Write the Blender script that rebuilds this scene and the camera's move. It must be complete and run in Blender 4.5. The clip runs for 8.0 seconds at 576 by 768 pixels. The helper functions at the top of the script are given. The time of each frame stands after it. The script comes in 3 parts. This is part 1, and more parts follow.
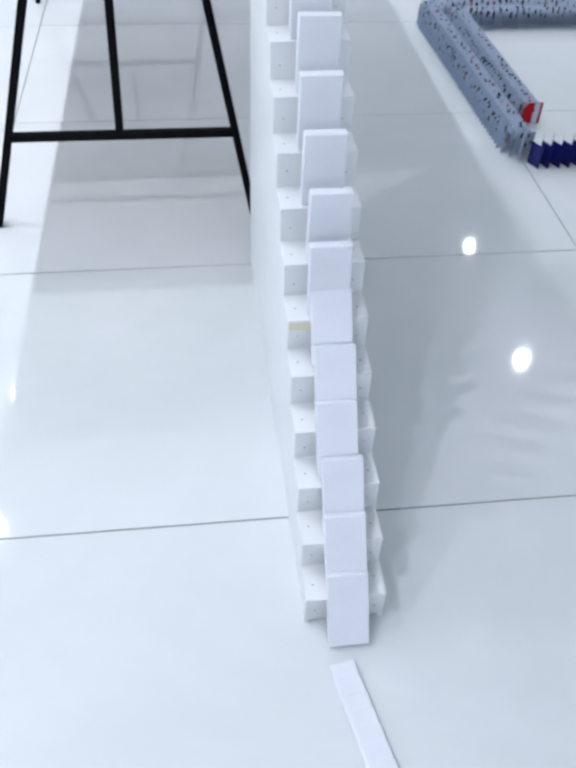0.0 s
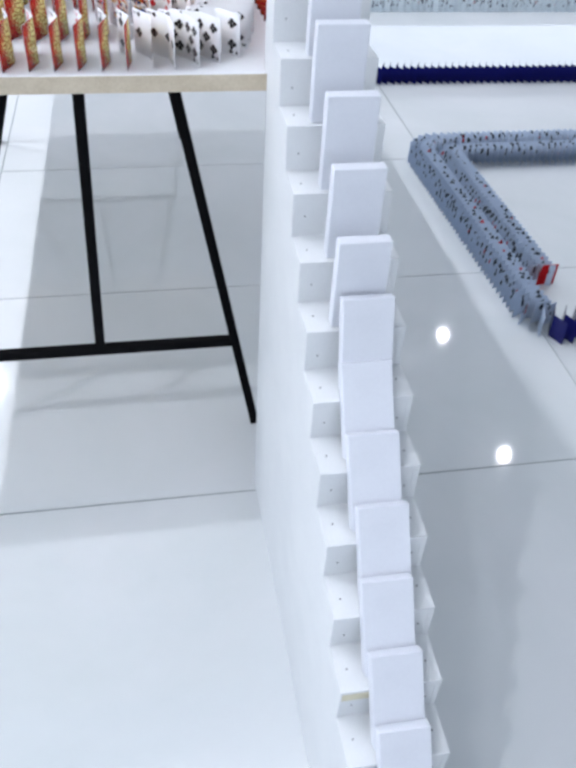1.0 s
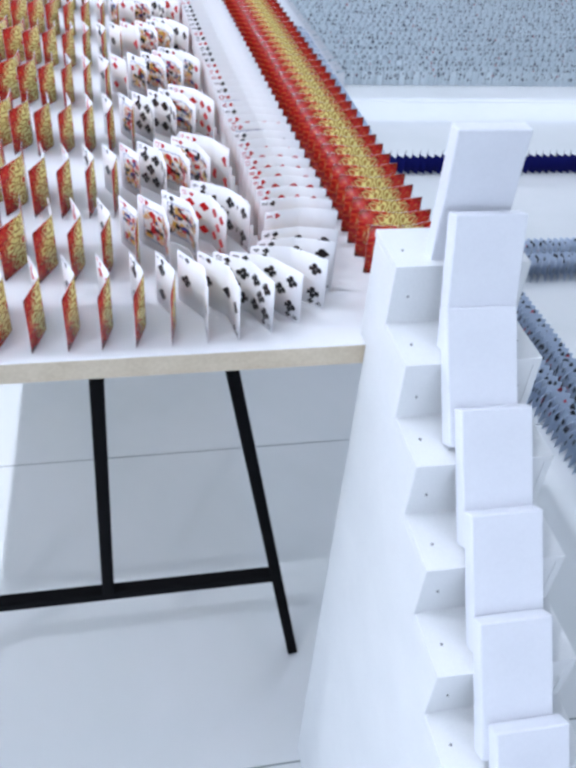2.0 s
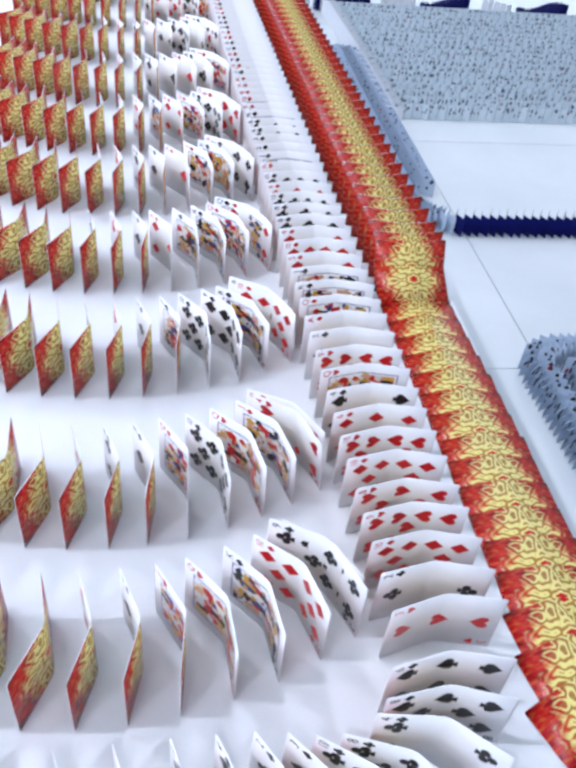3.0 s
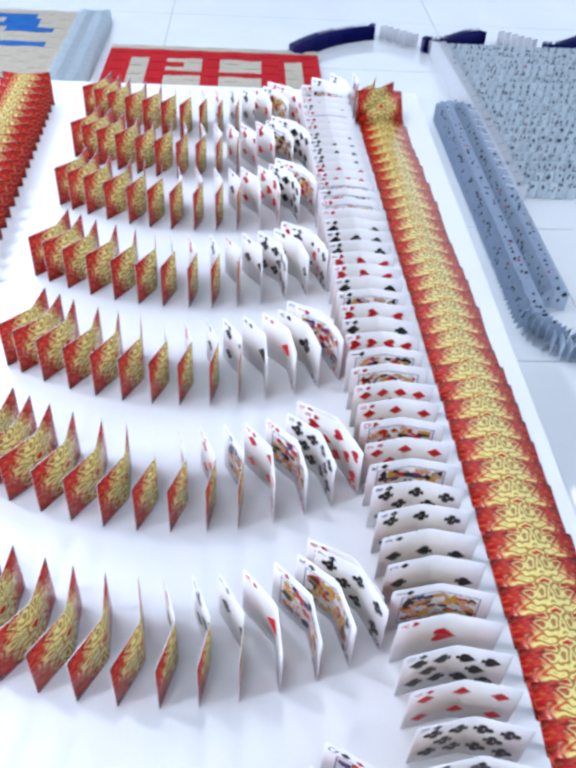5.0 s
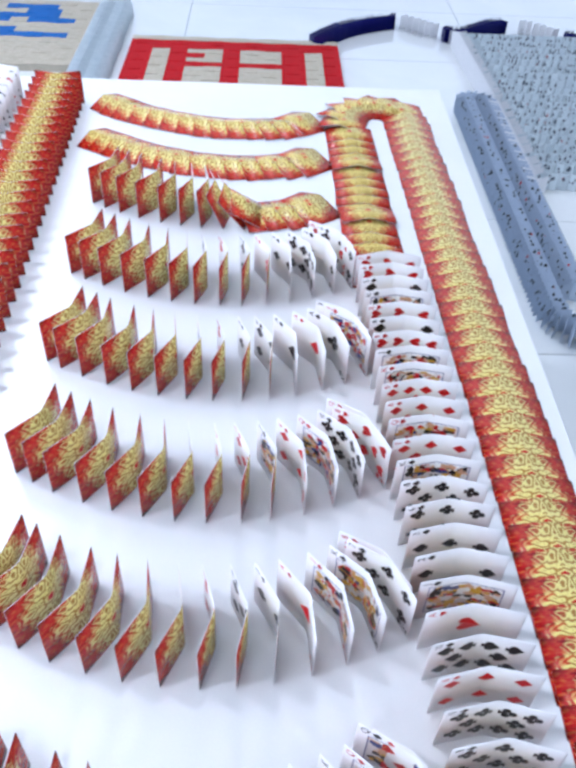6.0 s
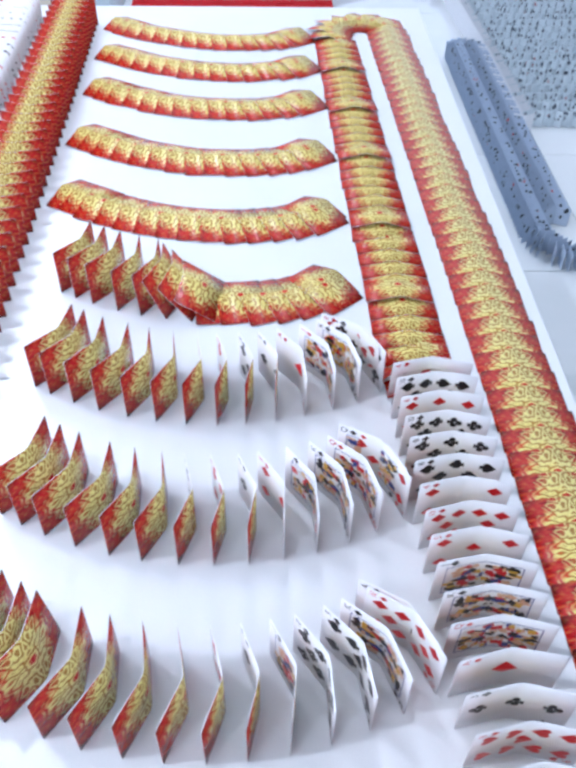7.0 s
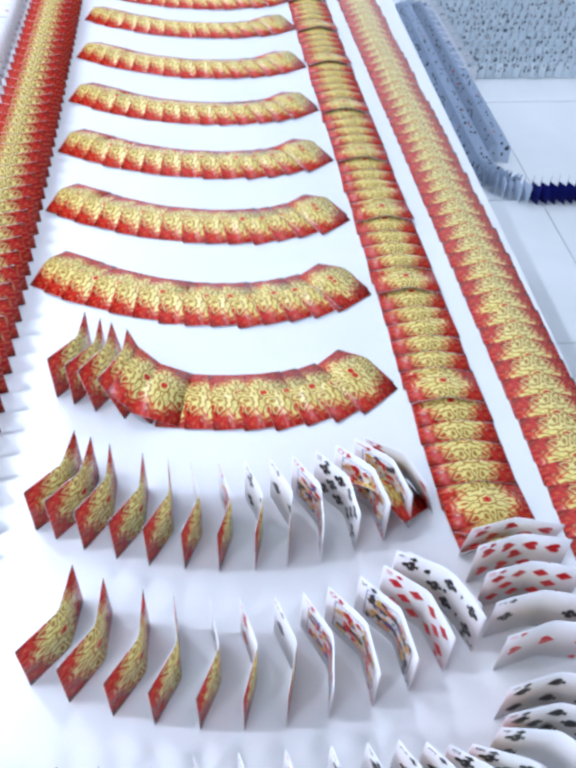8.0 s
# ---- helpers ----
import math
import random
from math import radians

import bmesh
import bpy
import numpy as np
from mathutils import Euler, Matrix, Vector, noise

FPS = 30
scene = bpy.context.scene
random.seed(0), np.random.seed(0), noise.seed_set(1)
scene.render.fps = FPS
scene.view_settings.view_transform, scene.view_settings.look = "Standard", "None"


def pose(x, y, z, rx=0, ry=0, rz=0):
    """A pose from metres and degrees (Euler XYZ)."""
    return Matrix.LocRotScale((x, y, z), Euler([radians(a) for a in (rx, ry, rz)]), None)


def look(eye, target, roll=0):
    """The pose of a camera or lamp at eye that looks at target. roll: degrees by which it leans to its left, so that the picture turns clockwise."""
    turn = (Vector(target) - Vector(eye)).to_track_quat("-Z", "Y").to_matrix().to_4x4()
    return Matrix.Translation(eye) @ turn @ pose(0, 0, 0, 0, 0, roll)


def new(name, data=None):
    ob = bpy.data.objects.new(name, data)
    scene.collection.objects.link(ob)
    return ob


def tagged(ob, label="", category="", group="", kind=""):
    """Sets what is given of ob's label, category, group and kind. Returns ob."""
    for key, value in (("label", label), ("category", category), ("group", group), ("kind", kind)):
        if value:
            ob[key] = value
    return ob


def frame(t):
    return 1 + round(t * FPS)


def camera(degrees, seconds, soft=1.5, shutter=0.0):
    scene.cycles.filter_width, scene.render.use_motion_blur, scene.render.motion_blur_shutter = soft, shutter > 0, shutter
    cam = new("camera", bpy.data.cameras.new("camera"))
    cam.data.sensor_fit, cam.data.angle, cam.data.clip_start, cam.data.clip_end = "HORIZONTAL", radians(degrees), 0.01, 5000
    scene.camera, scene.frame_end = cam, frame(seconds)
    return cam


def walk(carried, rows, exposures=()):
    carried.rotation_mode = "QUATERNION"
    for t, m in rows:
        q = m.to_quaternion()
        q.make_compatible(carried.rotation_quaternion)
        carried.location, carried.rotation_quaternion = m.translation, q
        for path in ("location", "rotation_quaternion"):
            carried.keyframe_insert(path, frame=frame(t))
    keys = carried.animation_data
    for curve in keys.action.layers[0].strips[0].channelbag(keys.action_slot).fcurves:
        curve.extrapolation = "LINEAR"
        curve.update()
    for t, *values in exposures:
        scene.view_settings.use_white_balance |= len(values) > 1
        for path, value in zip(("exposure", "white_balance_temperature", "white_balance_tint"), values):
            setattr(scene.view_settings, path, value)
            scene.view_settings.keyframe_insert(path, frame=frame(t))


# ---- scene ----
cam = camera(40.4, 8.0, 4.0)
PATH = [
    (0, (-0.458, -1.338, 1.02), (-0.251, 0.049, -0.407), 2.7),
    (0.5, (-0.474, -1.126, 1.049), (-0.197, 0.315, -0.31), 3.6),
    (1, (-0.501, -0.918, 1.101), (-0.187, 0.548, -0.222), 3.7),
    (1.2, (-0.519, -0.823, 1.113), (-0.19, 0.656, -0.193), 3.6),
    (2.3, (-0.544, -0.352, 1.172), (-0.177, 1.145, -0.104), 5.9),
    (2.5, (-0.545, -0.259, 1.18), (-0.189, 1.235, -0.101), 6.2),
    (3, (-0.546, -0.056, 1.196), (-0.231, 1.42, -0.116), 6.8),
    (3.5, (-0.524, 0.119, 1.216), (-0.262, 1.578, -0.126), 6.9),
    (4, (-0.521, 0.296, 1.231), (-0.313, 1.751, -0.125), 6.6),
    (4.5, (-0.538, 0.44, 1.259), (-0.376, 1.908, -0.09), 5.9),
    (4.7, (-0.539, 0.474, 1.268), (-0.397, 1.952, -0.072), 4.9),
    (5.8, (-0.555, 0.485, 1.292), (-0.476, 1.952, -0.065), 2.9),
    (6, (-0.557, 0.467, 1.299), (-0.481, 1.926, -0.067), 3.2),
    (6.5, (-0.551, 0.387, 1.289), (-0.491, 1.826, -0.099), 2.4),
    (7, (-0.55, 0.24, 1.284), (-0.492, 1.666, -0.117), 1.3),
    (7.5, (-0.588, 0.09, 1.285), (-0.466, 1.496, -0.132), 3.2),
    (8, (-0.601, -0.054, 1.299), (-0.446, 1.346, -0.121), 2.2),
]
EXPOSURES = [(0.0, -0.25, 6280, 12), (1.2, -0.23, 6280, 12), (2.5, -0.16, 5800, 13), (3.5, -0.1, 5820, 12), (5.2, -0.2, 5800, 12), (6.5, -0.22, 5750, 12), (8.0, -0.23, 5700, 12)]
WINDOW_WATTS, BACK_FILL_WATTS, FRONT_FILL_WATTS, LAMP_WATTS = 98.0, 84.0, 80.0, 17.0
walk(cam, [(t, look(eye, target, roll)) for t, eye, target, roll in PATH], EXPOSURES)

# ---- world and light ----
sky_world = bpy.data.worlds.new("world")
scene.world = sky_world
sky_world.use_nodes = True
_n = sky_world.node_tree.nodes
_sky = _n.new("ShaderNodeTexSky")
_sky.sky_type, _sky.sun_disc = "NISHITA", False
_sky.sun_elevation, _sky.sun_rotation = radians(40), radians(60)
sky_world.node_tree.links.new(_sky.outputs["Color"], _n["Background"].inputs["Color"])
_n["Background"].inputs["Strength"].default_value = 0.1

FLOOR, TOP, CEIL = 0.0, 0.75, 2.9
TILE = 0.656
SKEW = -0.03            # the table's columns lean a little across the room's axis


def area_lamp(name, m, sx, sy, watts, color, spread=180):
    data = bpy.data.lights.new(name, "AREA")
    data.shape, data.size, data.size_y, data.energy, data.color = "RECTANGLE", sx, sy, watts, color
    data.spread = radians(spread)
    ob = new(name, data)
    ob.matrix_basis = m
    return ob


COOL = (0.9, 0.96, 1.06)
area_lamp("window_fill_light", look((-4.9, 2.2, 1.6), (0.0, 1.6, 3.4)), 7.0, 2.0, WINDOW_WATTS, COOL)
# back and front lamps are added fill, tilted up to bounce off the ceiling
area_lamp("window_fill_light", look((0.5, 8.9, 1.7), (0.5, 3.0, 4.0)), 10.6, 2.2, BACK_FILL_WATTS, COOL)
area_lamp("window_fill_light", look((0.5, -4.9, 1.7), (0.0, 0.0, 3.8)), 8.0, 1.8, FRONT_FILL_WATTS, COOL)
LAMPS = [(-1.72, y) for y in (-2.2, -0.95, 0.3, 1.42, 2.5, 3.75)] + [(1.84, y) for y in (2.56, 3.95)]
for x, y in LAMPS:
    data = bpy.data.lights.new("downlight_lamp", "AREA")
    data.shape, data.size, data.energy, data.color = "DISK", 0.035, LAMP_WATTS, (0.96, 0.98, 1.03)
    data.spread = radians(140)
    new("downlight_lamp", data).matrix_basis = pose(x, y, CEIL - 0.03)


# ---- materials ----
def material(name, color, rough=0.5, metal=0.0, spec=0.5, **inputs):
    m = bpy.data.materials.new(name)
    m.use_nodes = True
    b = m.node_tree.nodes["Principled BSDF"]
    b.inputs["Base Color"].default_value = (*color, 1)
    b.inputs["Roughness"].default_value, b.inputs["Metallic"].default_value = rough, metal
    b.inputs["Specular IOR Level"].default_value = spec
    for key, value in inputs.items():
        b.inputs[key.replace("_", " ")].default_value = value
    return m


def node(m, kind, **values):
    n = m.node_tree.nodes.new(kind)
    for key, value in values.items():
        n.inputs[key.replace("_", " ")].default_value = value
    return n


def link(m, a, b):
    m.node_tree.links.new(a, b)


def bsdf(m):
    return m.node_tree.nodes["Principled BSDF"]


def ramp(m, source, stops):
    r = m.node_tree.nodes.new("ShaderNodeValToRGB")
    while len(r.color_ramp.elements) < len(stops):
        r.color_ramp.elements.new(0.5)
    for e, (p, c) in zip(r.color_ramp.elements, stops):
        e.position, e.color = p, (*c, 1)
    link(m, source, r.inputs["Fac"])
    return r.outputs["Color"]


def mix(m, fac, a, b, how="MIX"):
    n = m.node_tree.nodes.new("ShaderNodeMix")
    n.data_type, n.blend_type = "RGBA", how
    for socket, value in ((n.inputs[0], fac), (n.inputs[6], a), (n.inputs[7], b)):
        if isinstance(value, (int, float)):
            socket.default_value = value
        elif isinstance(value, tuple):
            socket.default_value = (*value, 1)
        else:
            link(m, value, socket)
    return n.outputs[2]


def calc(m, op, a, b=0.0, c=0.0):
    n = m.node_tree.nodes.new("ShaderNodeMath")
    n.operation = op
    for socket, value in zip(n.inputs, (a, b, c)):
        if isinstance(value, (int, float)):
            socket.default_value = value
        else:
            link(m, value, socket)
    return n.outputs[0]


def mottled(name, dark, light, scale, rough, bump=0.0, bump_scale=200.0, spec=0.5, rough_var=0.08):
    """A surface with wide clouds of tone, fine grain, and a little relief."""
    m = material(name, light, rough, spec=spec)
    co = node(m, "ShaderNodeTexCoord").outputs["Object"]
    wide = node(m, "ShaderNodeTexNoise", Scale=scale, Detail=4.0, Roughness=0.6)
    fine = node(m, "ShaderNodeTexNoise", Scale=bump_scale, Detail=2.0)
    link(m, co, wide.inputs["Vector"]), link(m, co, fine.inputs["Vector"])
    both = calc(m, "MULTIPLY_ADD", fine.outputs["Fac"], 0.35, calc(m, "MULTIPLY", wide.outputs["Fac"], 0.65))
    link(m, ramp(m, both, [(0.3, dark), (0.7, light)]), bsdf(m).inputs["Base Color"])
    link(m, calc(m, "MULTIPLY_ADD", wide.outputs["Fac"], rough_var * 2, rough - rough_var), bsdf(m).inputs["Roughness"])
    if bump:
        n = node(m, "ShaderNodeBump", Strength=bump, Distance=0.002)
        link(m, fine.outputs["Fac"], n.inputs["Height"]), link(m, n.outputs["Normal"], bsdf(m).inputs["Normal"])
    return m


def tile_material():
    m = material("porcelain_tile", (0.74, 0.78, 0.8), 0.07, spec=0.62)
    co = node(m, "ShaderNodeTexCoord").outputs["Object"]
    info = node(m, "ShaderNodeObjectInfo")
    shift = m.node_tree.nodes.new("ShaderNodeVectorMath")
    shift.operation = "ADD"
    link(m, co, shift.inputs[0]), link(m, info.outputs["Location"], shift.inputs[1])
    wide = node(m, "ShaderNodeTexNoise", Scale=1.7, Detail=5.0, Roughness=0.62, Distortion=0.6)
    speck = node(m, "ShaderNodeTexNoise", Scale=420.0, Detail=1.0)
    wave = node(m, "ShaderNodeTexNoise", Scale=5.0, Detail=1.0)
    for n in (wide, speck, wave):
        link(m, shift.outputs[0], n.inputs["Vector"])
    tone = ramp(m, wide.outputs["Fac"], [(0.32, (0.63, 0.665, 0.67)), (0.68, (0.72, 0.735, 0.75))])
    tone = mix(m, calc(m, "GREATER_THAN", speck.outputs["Fac"], 0.78), tone, (0.5, 0.52, 0.53))
    tone = mix(m, calc(m, "MULTIPLY", info.outputs["Random"], 0.25), tone, (0.62, 0.65, 0.66))
    link(m, tone, bsdf(m).inputs["Base Color"])
    link(m, calc(m, "MULTIPLY_ADD", wide.outputs["Fac"], 0.05, 0.015), bsdf(m).inputs["Roughness"])
    n = node(m, "ShaderNodeBump", Strength=0.02, Distance=0.004)
    link(m, wave.outputs["Fac"], n.inputs["Height"]), link(m, n.outputs["Normal"], bsdf(m).inputs["Normal"])
    return m


def back_material(name, edge, mid, gold_dark, gold_light):
    """The printed back of a card: looping pale gold lines round a star in the middle, streaked flames towards the two ends."""
    m = material(name, edge, 0.27, spec=0.3)
    uv = node(m, "ShaderNodeUVMap").outputs["UV"]
    parts_ = node(m, "ShaderNodeSeparateXYZ")
    link(m, uv, parts_.inputs[0])
    u = calc(m, "ABSOLUTE", calc(m, "SUBTRACT", parts_.outputs[0], 0.5))        # 0 at the fold, 0.5 at the ends
    v = calc(m, "ABSOLUTE", calc(m, "SUBTRACT", parts_.outputs[1], 0.5))

    def noise(ku, kv, **values):
        folded = node(m, "ShaderNodeCombineXYZ")
        link(m, calc(m, "MULTIPLY", u, ku), folded.inputs[0]), link(m, calc(m, "MULTIPLY", v, kv), folded.inputs[1])
        n = node(m, "ShaderNodeTexNoise", **values)
        link(m, folded.outputs[0], n.inputs["Vector"])
        return n.outputs["Fac"]

    warp = noise(1.3, 1.0, Scale=5.0, Detail=1.0)
    flames = noise(0.9, 2.6, Scale=7.0, Detail=2.0, Distortion=0.8)
    fine = noise(1.3, 1.0, Scale=26.0, Detail=2.0)

    def reach_from(cu, cv, wide, high):
        du = calc(m, "MULTIPLY", calc(m, "SUBTRACT", u, cu), wide)
        dv = calc(m, "MULTIPLY", calc(m, "SUBTRACT", v, cv), high)
        return calc(m, "SQRT", calc(m, "ADD", calc(m, "MULTIPLY", du, du), calc(m, "MULTIPLY", dv, dv)))

    near = reach_from(0.0, 0.0, 1.3, 0.9)
    for centre in ((0.19, 0.1, 1.1, 1.3), (0.08, 0.33, 1.8, 0.7), (0.24, 0.36, 1.1, 1.1)):
        near = calc(m, "MINIMUM", near, reach_from(*centre))
    turns = calc(m, "ADD", calc(m, "MULTIPLY", near, 32.0), calc(m, "MULTIPLY", warp, 13.0))
    knots = calc(m, "ABSOLUTE", calc(m, "SINE", turns))
    reach = calc(m, "ADD", calc(m, "MULTIPLY_ADD", flames, 0.3, u), calc(m, "MULTIPLY", v, 0.42))
    fade = m.node_tree.nodes.new("ShaderNodeMapRange")
    fade.inputs[1].default_value, fade.inputs[2].default_value = 0.43, 0.51
    link(m, reach, fade.inputs[0])
    olive = mix(m, fine, mid, gold_dark)
    star = m.node_tree.nodes.new("ShaderNodeMapRange")
    star.inputs[1].default_value, star.inputs[2].default_value = 0.09, 0.05
    link(m, reach_from(0.0, 0.0, 1.3, 0.9), star.inputs[0])
    olive = mix(m, star.outputs[0], olive, edge)
    wild = ramp(m, flames, [(0.32, tuple(c * 0.45 for c in edge)), (0.46, edge), (0.52, edge), (0.62, (edge[0] * 1.1, edge[1] + 0.09, edge[2] + 0.015))])
    ground = mix(m, fade.outputs[0], olive, wild)
    thin = m.node_tree.nodes.new("ShaderNodeMapRange")
    thin.inputs[1].default_value, thin.inputs[2].default_value = 0.58, 0.9
    link(m, knots, thin.inputs[0])
    ends = m.node_tree.nodes.new("ShaderNodeMapRange")
    ends.inputs[1].default_value, ends.inputs[2].default_value = 0.6, 0.46
    link(m, reach, ends.inputs[0])
    tone = mix(m, calc(m, "MULTIPLY", thin.outputs[0], ends.outputs[0]), ground, gold_light)
    corner = m.node_tree.nodes.new("ShaderNodeMapRange")
    corner.inputs[1].default_value, corner.inputs[2].default_value = 0.78, 0.96
    link(m, calc(m, "ADD", u, v), corner.inputs[0])
    tone = mix(m, corner.outputs[0], tone, tuple(c * 0.3 for c in edge))
    link(m, tone, bsdf(m).inputs["Base Color"])
    return m


M_TILE = tile_material()
M_GROUT = mottled("grout", (0.16, 0.2, 0.2), (0.26, 0.31, 0.31), 6.0, 0.8)
M_WALL = mottled("wall_paint", (0.76, 0.78, 0.79), (0.84, 0.85, 0.86), 2.0, 0.75, 0.05)
M_CEIL = mottled("ceiling_paint", (0.8, 0.82, 0.83), (0.88, 0.89, 0.9), 1.2, 0.85)
M_LAMINATE = mottled("white_laminate", (0.72, 0.735, 0.755), (0.79, 0.8, 0.815), 7.0, 0.33, 0.03, 700.0)
M_EDGE = mottled("pale_wood_edge", (0.5, 0.42, 0.3), (0.66, 0.58, 0.45), 30.0, 0.55, 0.1, 300.0)
M_BLACK = mottled("black_steel", (0.003, 0.003, 0.004), (0.006, 0.006, 0.007), 25.0, 0.7, 0.05, 600.0, 0.06)
M_STEP = mottled("white_board", (0.7, 0.72, 0.73), (0.78, 0.795, 0.8), 14.0, 0.45, 0.06, 500.0)
M_PLATE = mottled("white_plastic", (0.7, 0.72, 0.77), (0.76, 0.78, 0.83), 18.0, 0.38, 0.03, 500.0)
M_SCREW = material("screw_steel", (0.25, 0.25, 0.26), 0.4, 0.9)
M_TAPE = mottled("yellowed_tape", (0.62, 0.58, 0.42), (0.75, 0.7, 0.52), 60.0, 0.5)
M_FACE = mottled("card_stock", (0.8, 0.81, 0.84), (0.86, 0.87, 0.9), 60.0, 0.36, 0.02, 900.0)
M_GOLD = back_material("red_gold_back", (0.47, 0.008, 0.008), (0.42, 0.28, 0.055), (0.3, 0.08, 0.02), (0.76, 0.66, 0.22))
M_BLUE = back_material("blue_back", (0.03, 0.035, 0.36), (0.035, 0.05, 0.42), (0.03, 0.04, 0.36), (0.07, 0.09, 0.52))
M_RED = material("red_ink", (0.62, 0.012, 0.02), 0.35)
M_INK = material("black_ink", (0.012, 0.012, 0.016), 0.35)
M_SLATE_INK = material("slate_ink", (0.1, 0.12, 0.16), 0.5)
M_PALE_RED = material("pale_red_ink", (0.45, 0.2, 0.22), 0.5)
M_YELLOW = material("yellow_ink", (0.7, 0.42, 0.06), 0.35)
M_BLUEINK = material("blue_ink", (0.03, 0.07, 0.3), 0.35)
M_SKIN = material("pale_ink", (0.72, 0.45, 0.3), 0.35)
M_BEIGE = mottled("beige_card", (0.4, 0.36, 0.28), (0.52, 0.47, 0.38), 40.0, 0.8, spec=0.1)
M_CRIMSON = mottled("crimson_card", (0.36, 0.008, 0.012), (0.5, 0.015, 0.02), 40.0, 0.8, spec=0.1)
M_COBALT = mottled("cobalt_card", (0.02, 0.1, 0.32), (0.03, 0.15, 0.45), 40.0, 0.8, spec=0.1)
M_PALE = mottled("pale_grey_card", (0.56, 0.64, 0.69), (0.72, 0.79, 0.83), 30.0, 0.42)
# white stock with the shade of close-set cards put into its blue-grey colour
M_SHADED_WHITE = mottled("shaded_white_card", (0.42, 0.5, 0.62), (0.52, 0.6, 0.72), 30.0, 0.42)
M_GLOW = material("lamp_glow", (1, 1, 1), 0.5, Emission_Color=(1, 0.98, 0.95, 1), Emission_Strength=14.0)
M_TRIM = material("lamp_trim", (0.8, 0.8, 0.8), 0.4)


# ---- builders ----
def box(bm, x0, x1, y0, y1, z0, z1, mat=0, m=None):
    vs = [bm.verts.new((x, y, z)) for z in (z0, z1) for y in (y0, y1) for x in (x0, x1)]
    if m is not None:
        for v in vs:
            v.co = m @ v.co
    fs = [bm.faces.new([vs[i] for i in f]) for f in ((0, 2, 3, 1), (4, 5, 7, 6), (0, 1, 5, 4), (2, 6, 7, 3), (1, 3, 7, 5), (0, 4, 6, 2))]
    for f in fs:
        f.material_index = mat
    return vs, fs


def soften(bm, width=0.0015, segments=2):
    bmesh.ops.bevel(bm, geom=bm.edges[:] + bm.verts[:], offset=width, segments=segments, affect="EDGES", profile=0.5)


def mesh_of(bm, *mats, smooth=False):
    me = bpy.data.meshes.new("mesh")
    bm.to_mesh(me)
    bm.free()
    for m in mats:
        me.materials.append(m)
    if smooth:
        for p in me.polygons:
            p.use_smooth = True
    return me


def part(name, bm, mat, parent=None, label="", at=None):
    ob = new(name, mesh_of(bm, *(mat if isinstance(mat, (list, tuple)) else (mat,))))
    ob.parent = parent
    if at is not None:
        ob.matrix_basis = at
    if label:
        ob["label"] = label
    return ob


def lean(y):
    return SKEW * (y - 1.0)


# ---- room ----
def room():
    x0, x1, y0, y1 = -5.0, 6.0, -5.0, 9.0
    for name, b in (("wall_east", (x1, x1 + 0.2, y0, y1)),):
        bm = bmesh.new()
        box(bm, *b, 0, CEIL)
        tagged(part(name, bm, M_WALL), "plain white painted wall of the hall", "wall", kind="structure")
    bm = bmesh.new()
    for c in ((x0 - 0.2, x0, y0, -1.4, 0, CEIL), (x0 - 0.2, x0, 5.8, y1, 0, CEIL), (x0 - 0.2, x0, -1.4, 5.8, 0, 0.5), (x0 - 0.2, x0, -1.4, 5.8, 2.7, CEIL)):
        box(bm, *c)
    tagged(part("wall_west", bm, M_WALL), "unseen white painted wall with a long window opening", "wall", kind="structure")
    # unseen north and south walls, their window openings added to match the fill lamps
    bm = bmesh.new()
    for c in ((x0, -4.8, y1, y1 + 0.2, 0, CEIL), (5.8, x1, y1, y1 + 0.2, 0, CEIL), (-4.8, 5.8, y1, y1 + 0.2, 0, 0.5), (-4.8, 5.8, y1, y1 + 0.2, 2.75, CEIL)):
        box(bm, *c)
    tagged(part("wall_north", bm, M_WALL), "unseen white painted wall with a long window opening", "wall", kind="structure")
    bm = bmesh.new()
    for c in ((x0, -3.6, y0 - 0.2, y0, 0, CEIL), (4.6, x1, y0 - 0.2, y0, 0, CEIL), (-3.6, 4.6, y0 - 0.2, y0, 0, 0.7), (-3.6, 4.6, y0 - 0.2, y0, 2.7, CEIL)):
        box(bm, *c)
    tagged(part("wall_south", bm, M_WALL), "unseen white painted wall with a long window opening", "wall", kind="structure")
    bm = bmesh.new()
    box(bm, x0 - 0.2, x1 + 0.2, y0 - 0.2, y1 + 0.2, CEIL, CEIL + 0.2)
    tagged(part("ceiling", bm, M_CEIL), "plain white ceiling with round downlights", "ceiling", kind="structure")
    for x, y in LAMPS:
        lamp = tagged(new("downlight"), "round white ceiling downlight, lit", "lamp", "ceiling downlights")
        lamp.matrix_basis = pose(x, y, CEIL)
        bm = bmesh.new()
        bmesh.ops.create_cone(bm, cap_ends=True, segments=24, radius1=0.05, radius2=0.055, depth=0.012)
        part("trim_ring", bm, M_TRIM, lamp, at=pose(0, 0, -0.006))
        bm = bmesh.new()
        bmesh.ops.create_cone(bm, cap_ends=True, segments=24, radius1=0.034, radius2=0.034, depth=0.004)
        part("diffuser", bm, M_GLOW, lamp, "glowing white diffuser", at=pose(0, 0, -0.016))


